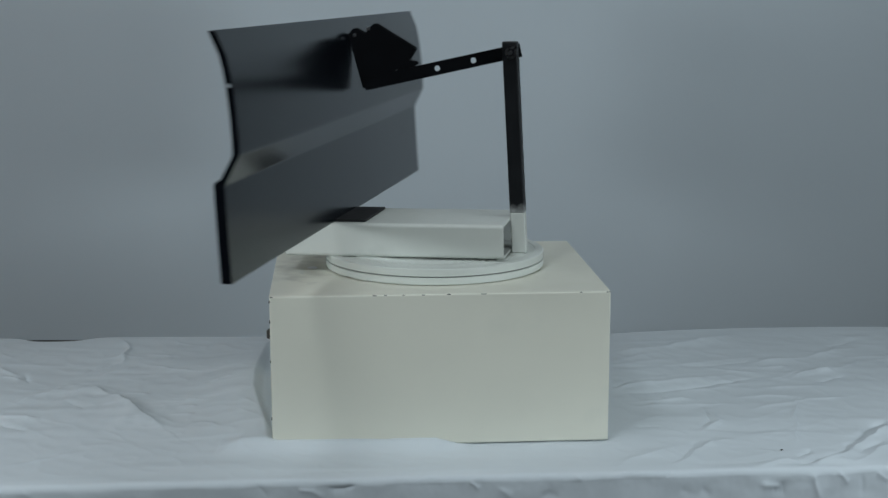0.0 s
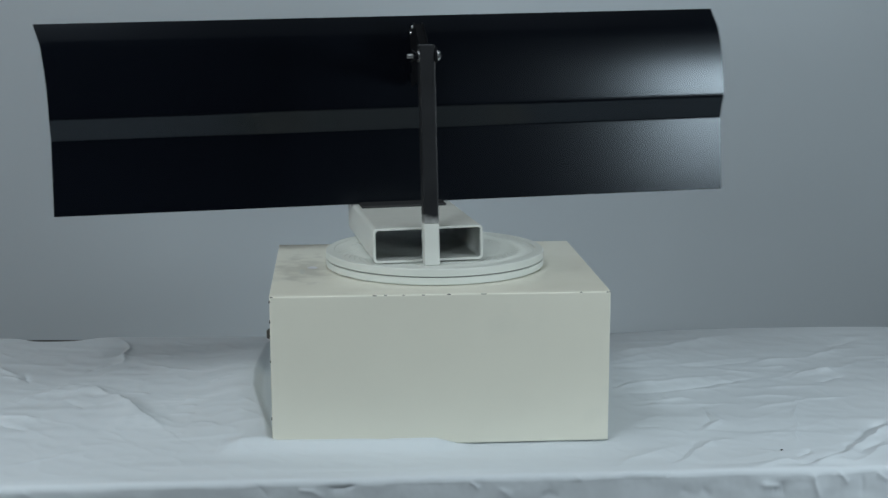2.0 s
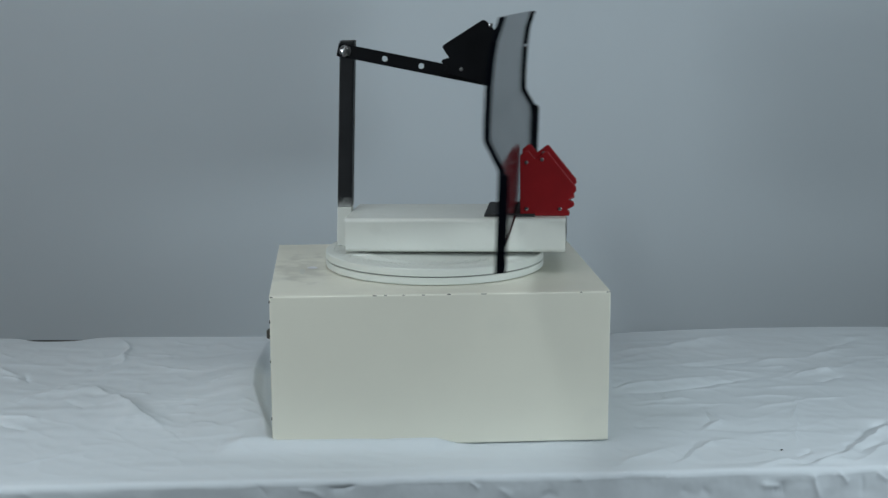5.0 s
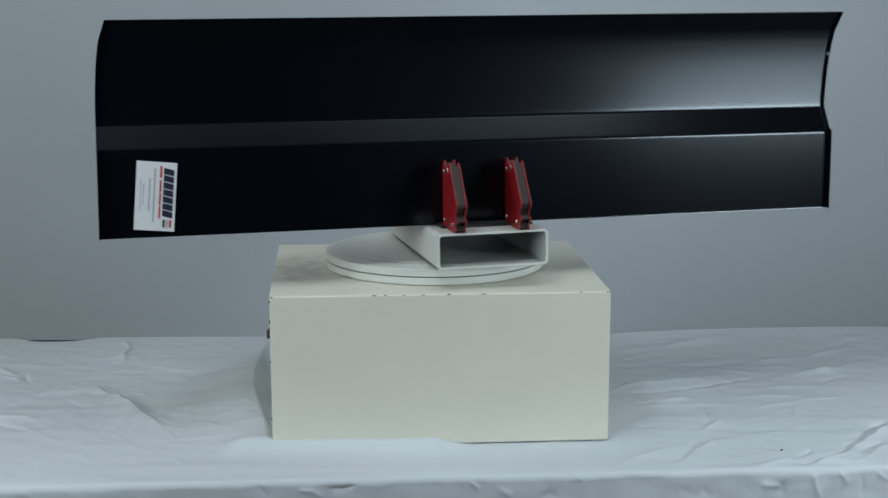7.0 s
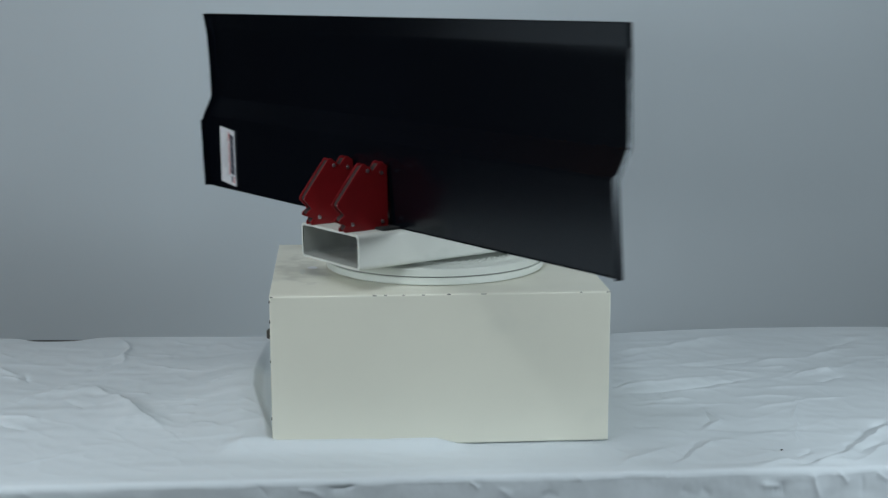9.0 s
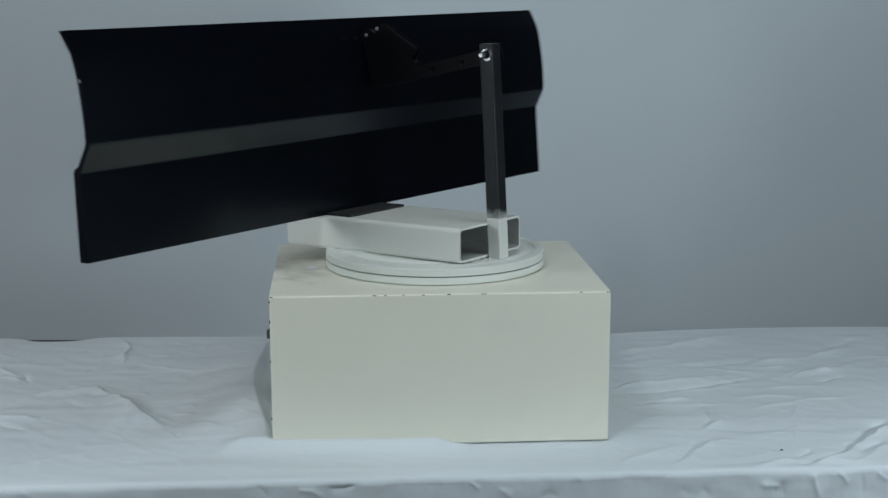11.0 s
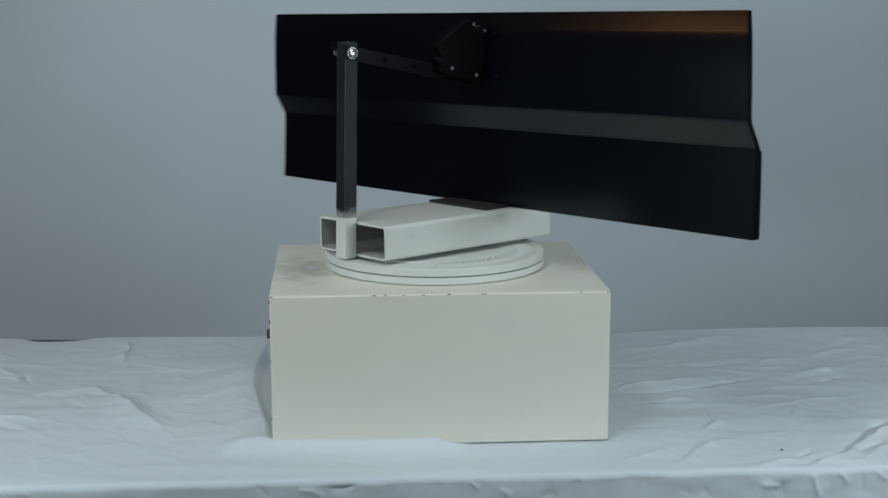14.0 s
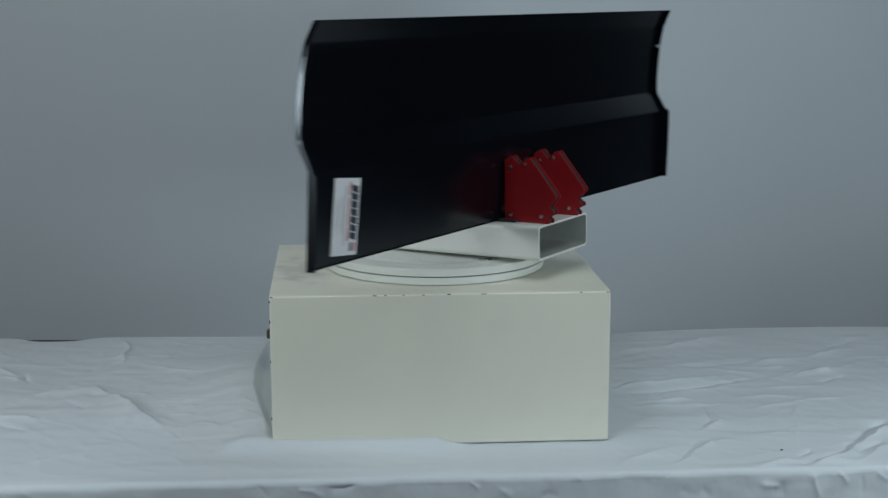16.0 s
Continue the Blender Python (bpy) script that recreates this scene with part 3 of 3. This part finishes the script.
def build_bracket():
    """Post at the tube's end, and a drilled strap that reaches from its top to the magnet."""
    br = tagged(new("support_bracket"), "black steel post with drilled strap arm bolted at its top", "bracket")
    px0 = -0.0337
    lean = Matrix(((1, 0, -0.002, -0.0225), (0, 1, 0.040, -0.1315), (0, 0, 1, 0), (0, 0, 0, 1)))

    def shaft(z0, z1):
        bm = box_bm(-0.0105, 0.0105, -0.0105, 0.0105, z0, z1)
        bmesh.ops.transform(bm, matrix=lean, verts=bm.verts)
        return bm

    part("post", shaft(0.058, 0.2990), POSTSTEEL, br, bevel=0.0015)
    part("post_foot", shaft(0.0005, 0.058), TUBEPAINT, br, "white overpainted foot", bevel=0.0015)
    d = (ARM_B - ARM_A)
    ang = math.degrees(math.atan2(d.z, d.y))
    length = d.length
    m = Matrix.Translation(ARM_A) @ pose(0, 0, 0, ang, 0, 0)
    # strap with real holes: strips between and round the holes
    bm = bmesh.new()
    half, x0, x1 = 0.0095, -0.0015, 0.0015
    holes = [0.057, 0.1105]
    cells = [-0.012] + [v for hcx in holes for v in (hcx - 0.008, hcx + 0.008)] + [length]
    for i, (a, b) in enumerate(zip(cells, cells[1:])):
        if i % 2 == 0:
            box_bm(x0, x1, a, b, -half, half, bm)
        else:
            c = (a + b) / 2
            nn = 16
            for x, flip in ((x0, False), (x1, True)):
                ringin = [bm.verts.new((x, c + 0.0042 * math.cos(2 * math.pi * k / nn), 0.0042 * math.sin(2 * math.pi * k / nn))) for k in range(nn)]
                def clampsq(k):
                    ca, sa = math.cos(2 * math.pi * k / nn), math.sin(2 * math.pi * k / nn)
                    s = 1 / max(abs(ca), abs(sa))
                    return (x, c + 0.008 * ca * s, half * sa * s)
                ringout = [bm.verts.new(clampsq(k)) for k in range(nn)]
                for k in range(nn):
                    bm.faces.new((ringin[k], ringin[(k + 1) % nn], ringout[(k + 1) % nn], ringout[k]))
                if flip:
                    for k in range(nn):
                        bm.faces.new((first[k], first[(k + 1) % nn], ringin[(k + 1) % nn], ringin[k]))
                        bm.faces.new((fout[k], fout[(k + 1) % nn], ringout[(k + 1) % nn], ringout[k]))
                else:
                    first, fout = ringin, ringout
    bmesh.ops.transform(bm, matrix=m, verts=bm.verts)
    part("arm", bm, BLACKSTEEL, br, "black drilled flat strap")
    bx, by, bz = -0.0095, ARM_A.y - 0.001, ARM_A.z + 0.0002
    part("bolt_head", lathe_bm([(0.0065, 0), (0.0065, 0.003), (0.005, 0.005), (0.002, 0.0058)], 18, turn=pose(bx, by, bz, 0, 90, 0)), ZINC, br, "bright zinc bolt head", smooth=False)
    part("washer", lathe_bm([(0.0085, 0), (0.0085, 0.0012)], 20, turn=pose(bx - 0.0012 + 0.0012, by, bz, 0, 90, 0)), ZINC, br)
    part("washer", lathe_bm([(0.0085, 0), (0.0085, 0.0014)], 20, turn=pose(px0 + 0.0002, by, bz, 0, -90, 0)), ZINC, br, "bright zinc washer")
    part("bolt_shank", lathe_bm([(0.003, 0), (0.003, 0.016)], 14, turn=pose(px0 + 0.0005, by, bz, 0, -90, 0)), ZINC, br, "protruding zinc thread")
    nut = lathe_bm([(0.0055, 0), (0.0048, 0.007)], 14, turn=pose(px0 - 0.0002, by, bz, 0, -90, 0))
    for s in (-1, 1):
        prism_bm([(-0.004, s * 0.003), (-0.0085, s * 0.012), (-0.0115, s * 0.0125), (-0.008, s * 0.003)], -0.0012, 0.0012, Matrix.Translation((px0 + 0.001, by, bz)) @ pose(0, 0, 0, 50, 0, 0), nut)
    part("wing_nut", nut, BLACKSTEEL, br, "dark wing nut")
    return br


ARROW = [(-0.001, 0), (0.068, 0), (0.069, 0.004), (0.065, 0.009), (0.0755, 0.014), (0.0745, 0.018), (0.067, 0.023), (0.0785, 0.036), (0.0775, 0.040), (0.038, 0.090), (0.034, 0.090), (0.021, 0.080), (0.011, 0.0915), (0.007, 0.0915), (-0.001, 0.085)]


def build_holder(name, label, plate_mat, core_mat, rivet_mat, wide=1.0, tall=1.0):
    """Arrow-shaped magnetic welding holder; x runs away from the sheet that it holds, y is its thickness."""
    ob = tagged(new(name), label, "welding magnet")
    arrow = [(x * wide, z * tall) for x, z in ARROW]
    for y0, y1 in ((-0.0072, -0.0056), (0.0056, 0.0072)):
        part("side_plate", prism_bm(arrow, y0, y1), plate_mat, ob, bevel=0.0005)
    inset = [(0.034 + (x - 0.034) * 0.93, 0.042 + (z - 0.042) * 0.93) for x, z in arrow]
    part("magnet_core", prism_bm(inset, -0.0054, 0.0054), core_mat, ob, "dark magnet core between the plates")
    for x, z in ((0.008, 0.010), (0.055, 0.010), (0.008, 0.076), (0.030, 0.080)):
        for s in (-1, 1):
            part("rivet", lathe_bm([(0.0028, 0), (0.0024, 0.0012), (0.001, 0.0016)], 12, turn=pose(x, s * 0.0072, z, -90 * s, 0, 0)), rivet_mat, ob, "small bright rivet")
    return ob


def profile(side):
    """The sheet's section, top to bottom, as (depth, height); side 0 is the west end, 1 the east end."""
    top = (0.1313, 0.3305), (0.1308, 0.3368)
    k1 = (0.1143, 0.1940), (0.1135, 0.2020)
    k2 = (0.1330, 0.1605), (0.1295, 0.1700)
    bot = (0.1282, 0.0498), (0.1249, 0.0554)
    t, a, b, c = top[side], k1[side], k2[side], bot[side]
    pts = []
    span_z = t[1] - a[1]
    for f, dy in ((0, 1.0), (0.06, 0.84), (0.12, 0.69), (0.17, 0.56), (0.20, 0.49), (0.30, 0.36), (0.42, 0.24), (0.55, 0.15), (0.70, 0.07), (0.85, 0.02), (0.93, 0.004), (0.955, 0.001), (0.97, 0.0), (0.985, 0.01)):
        pts.append((a[0] + (t[0] - a[0]) * dy, t[1] - span_z * f))
    pts.append((a[0] + 0.0006, a[1] - 0.0012))
    for f in (0.06, 0.1, 0.3, 0.5, 0.7, 0.9, 0.95):
        pts.append((a[0] + (b[0] - a[0]) * f, a[1] + (b[1] - a[1]) * f))
    pts.append((b[0] - 0.0004, b[1] + 0.0006))
    for f in (0.012, 0.03, 0.05, 0.2, 0.4, 0.6, 0.8, 1.0):
        bulge = 0.0003 * math.sin(math.pi * f)
        pts.append((b[0] + (c[0] - b[0]) * f + bulge, b[1] + (c[1] - b[1]) * f))
    return pts


def sheet_point(u, k):
    """A point of the sheet's middle surface: u from 0 (west end) to 1 (east end), k along the section."""
    pa, pb = profile(0)[k], profile(1)[k]
    if pa[1] > 0.194:
        swing = (pa[0] - 0.1143) / 0.017
        xa, xb = -0.5416 - 0.0165 * swing, 0.4832 - 0.0172 * swing
    else:
        fall = (0.194 - pa[1]) / 0.144
        xa, xb = -0.5416 - 0.002 * fall, 0.4832 + 0.0032 * fall
    return Vector((xa + (xb - xa) * u, pa[0] + (pb[0] - pa[0]) * u, pa[1] + (pb[1] - pa[1]) * u))


def build_panel():
    panel = tagged(new("body_panel"), "glossy black pressed steel body panel with a stepped crease", "body panel")
    n, count = 48, len(profile(0))
    bm = bmesh.new()
    grid = [[bm.verts.new(sheet_point(i / n, k)) for i in range(n + 1)] for k in range(count)]
    for k in range(count - 1):
        for i in range(n):
            bm.faces.new((grid[k][i], grid[k][i + 1], grid[k + 1][i + 1], grid[k + 1][i]))
    skin = part("skin", bm, PANEL, panel, smooth=True)
    mod = skin.modifiers.new("thickness", "SOLIDIFY")
    mod.thickness, mod.offset = 0.0012, 0
    skin.modifiers.new("crisp_edges", "EDGE_SPLIT").split_angle = radians(40)
    # end flanges folded towards the hidden face, one with a small slot
    for u, name in ((0, "end_flange"), (1, "end_flange")):
        bm = bmesh.new()
        line = []
        for k in range(count - 1):
            p, q = sheet_point(u, k), sheet_point(u, k + 1)
            steps = max(1, round((q - p).length / 0.004))
            line += [p.lerp(q, i / steps) for i in range(steps)]
        line.append(sheet_point(u, count - 1))
        cols = [[bm.verts.new(p + Vector((0, w * (0.8 if p.z > 0.166 else 1.3), 0))) for p in line] for w in (0.0, 0.002, 0.006, 0.009)]
        for c, (a, b) in enumerate(zip(cols, cols[1:])):
            for k in range(len(line) - 1):
                if u == 0 and c == 1 and abs(line[k].z - 0.273) < 0.0025:
                    continue
                bm.faces.new((a[k], a[k + 1], b[k + 1], b[k]))
        fl = part(name, bm, PANEL, panel, "folded end flange")
        mod = fl.modifiers.new("thickness", "SOLIDIFY")
        mod.thickness, mod.offset = 0.0011, 0
    # short hem along the foot and the head
    for k, name in ((0, "top_hem"), (count - 1, "bottom_hem")):
        bm = bmesh.new()
        a = [bm.verts.new(sheet_point(i / n, k)) for i in range(n + 1)]
        b = [bm.verts.new(sheet_point(i / n, k) + Vector((0, 0.0025, 0.0004 if k else -0.0004))) for i in range(n + 1)]
        for i in range(n):
            bm.faces.new((a[i], a[i + 1], b[i + 1], b[i]))
        hem = part(name, bm, PANEL, panel)
        mod = hem.modifiers.new("thickness", "SOLIDIFY")
        mod.thickness, mod.offset = 0.0011, 0
    return panel


def build_label(panel):
    """Paper label on the sheet's hidden face, its writing as plain bars."""
    origin = Vector((0.4125, 0.1291, 0.1090))
    # axes of the label: a runs across it, up runs along its long side
    up = Vector((-0.0083, 0.0041, 0.0902)).normalized()
    a = Vector((-0.0514, 0.0006, -0.0053)).normalized()
    out = up.cross(a).normalized()
    if out.y < 0:
        out = -out

    def slab(a0, a1, u0, u1, lo, hi, bm=None):
        bm = bm or bmesh.new()
        v = [bm.verts.new(origin + a * p + up * q + out * r) for r in (lo, hi) for q in (u0, u1) for p in (a0, a1)]
        for f in ((0, 2, 3, 1), (4, 5, 7, 6), (0, 1, 5, 4), (2, 6, 7, 3), (0, 4, 6, 2), (1, 3, 7, 5)):
            bm.faces.new([v[i] for i in f])
        return bm

    tag = part("paper_label", slab(-0.026, 0.026, -0.0455, 0.0455, 0, 0.0006), LABELWHITE, panel, "white paper label with dark bars")
    def leaning(a0, a1, u0, u1, lean, lo, hi):
        bm = bmesh.new()
        v = [bm.verts.new(origin + a * p + up * (q + lean * (p - a0) / (a1 - a0)) + out * r) for r in (lo, hi) for q in (u0, u1) for p in (a0, a1)]
        for f in ((0, 2, 3, 1), (4, 5, 7, 6), (0, 1, 5, 4), (2, 6, 7, 3), (0, 4, 6, 2), (1, 3, 7, 5)):
            bm.faces.new([v[i] for i in f])
        return bm

    step = 0.0093
    for k in range(7):
        u1 = 0.0385 - k * step
        part("print_bar", leaning(0.0095, 0.0225, u1 - step + 0.0012, u1, -0.0028, 0.0006, 0.0009), NAVY, tag)
    for k in range(3):
        part("print_bar", slab(0.0105 + 0.0042 * k, 0.0135 + 0.0042 * k, -0.0405, -0.0305, 0.0006, 0.0009), (NAVY, LABELGREY, LABELRED)[k], tag)
    part("print_bar", slab(0.0045, 0.0072, 0.025, 0.0405, 0.0006, 0.0009), LABELRED, tag)
    for k in range(3):
        part("print_bar", slab(0.0046, 0.0070, 0.006 - 0.0175 * k, 0.022 - 0.0175 * k, 0.0006, 0.0009), LABELRED, tag)
    for p, wide, u0, u1 in ((-0.0030, 0.0022, -0.034, 0.037), (-0.0090, 0.0020, -0.020, 0.024), (-0.0165, 0.0012, -0.012, 0.016), (-0.0200, 0.0012, -0.020, 0.022)):
        part("print_line", slab(p, p + wide, u0, u1, 0.0006, 0.0008), LABELGREY, tag)
    return tag


steel_tube = build_tube()
bracket = build_bracket()
panel = build_panel()
build_label(panel)
mat_pad = tagged(part("magnet_pad", box_bm(-0.092, 0.036, 0.078, 0.150, 0.0509, 0.0545), MAT, bevel=0.001), "thin black rubber pad on the white tube", "pad")


def red_holder_pose(x):
    return pose(x, 0.1300, 0.0512, 0, 0, 90)


def arm_holder_pose():
    return Matrix.Translation((-0.0025, ARM_B.y + 0.0022, ARM_B.z - 0.0060)) @ pose(0, 0, 0, -14.7, 0, 0) @ pose(0, 0, 0, 0, 0, -90)


holder_a = build_holder("magnetic_holder", "red enamelled arrow-shaped magnet standing on the tube", RED, REDCORE, ZINC)
holder_a["group"] = "red magnets on the tube"
holder_b = copy_thing(holder_a, pose(0, 0, 0))
holder_c = build_holder("magnetic_holder", "black arrow-shaped magnet at the strap's end", BLACKSTEEL, BLACKSTEEL, ZINC, 1.13, 0.935)


# ---- turning ----
DRIFT = [(0, 0.29), (0.6, 0.05), (2.2, 0.6), (3.0, 0.95), (4.2, 1.15), (6.35, -1.2), (7.0, -1.15), (7.5, -0.6), (8.0, -0.1), (9.0, 0.05), (11.3, -0.5),
         (11.7, 0.4), (12.5, 0.45), (13.5, 0.6), (14.5, 0.3), (15.0, 0.5), (15.4, -0.4), (16.0, -0.65)]


def angle_at(t):
    for (a, va), (b, vb) in zip(DRIFT, DRIFT[1:]):
        if t <= b:
            return 1.37573 - 0.609929 * t + radians(va + (vb - va) * (t - a) / (b - a))
    return 1.37573 - 0.609929 * t


def load_pose(t):
    a = angle_at(t)
    c, s, c2, s2 = math.cos(a), math.sin(a), math.cos(2 * a), math.sin(2 * a)
    off = Vector((-0.0083 * c + 0.0013 * s + 0.0034 * c2 + 0.0018 * s2,
                  0.0012 * c + 0.0083 * s + 0.0022 * c2 + 0.0131 * s2,
                  -0.0012 * c - 0.0014 * s - 0.0002 * c2 - 0.0018 * s2))
    tip = Matrix.Rotation(math.hypot(0.0134, 0.01295), 4, Vector((-0.0134, -0.01295, 0)))
    return Matrix.Translation(off) @ tip @ Matrix.Rotation(a, 4, "Z")


def motions():
    times = [k * 0.2 for k in range(81)]
    for thing, local in ((steel_tube, pose(0, 0, 0)), (bracket, pose(0, 0, 0)), (panel, pose(0, -0.005, 0)), (mat_pad, pose(0, 0, 0)),
                         (holder_a, red_holder_pose(0.022)), (holder_b, red_holder_pose(-0.066)), (holder_c, arm_holder_pose())):
        walk(thing, [(t, load_pose(t) @ local) for t in times])
    walk(top_disc, [(t, Matrix.Translation((0, 0, 0.0120)) @ Matrix.Rotation(angle_at(t), 4, "Z")) for t in times])


motions()
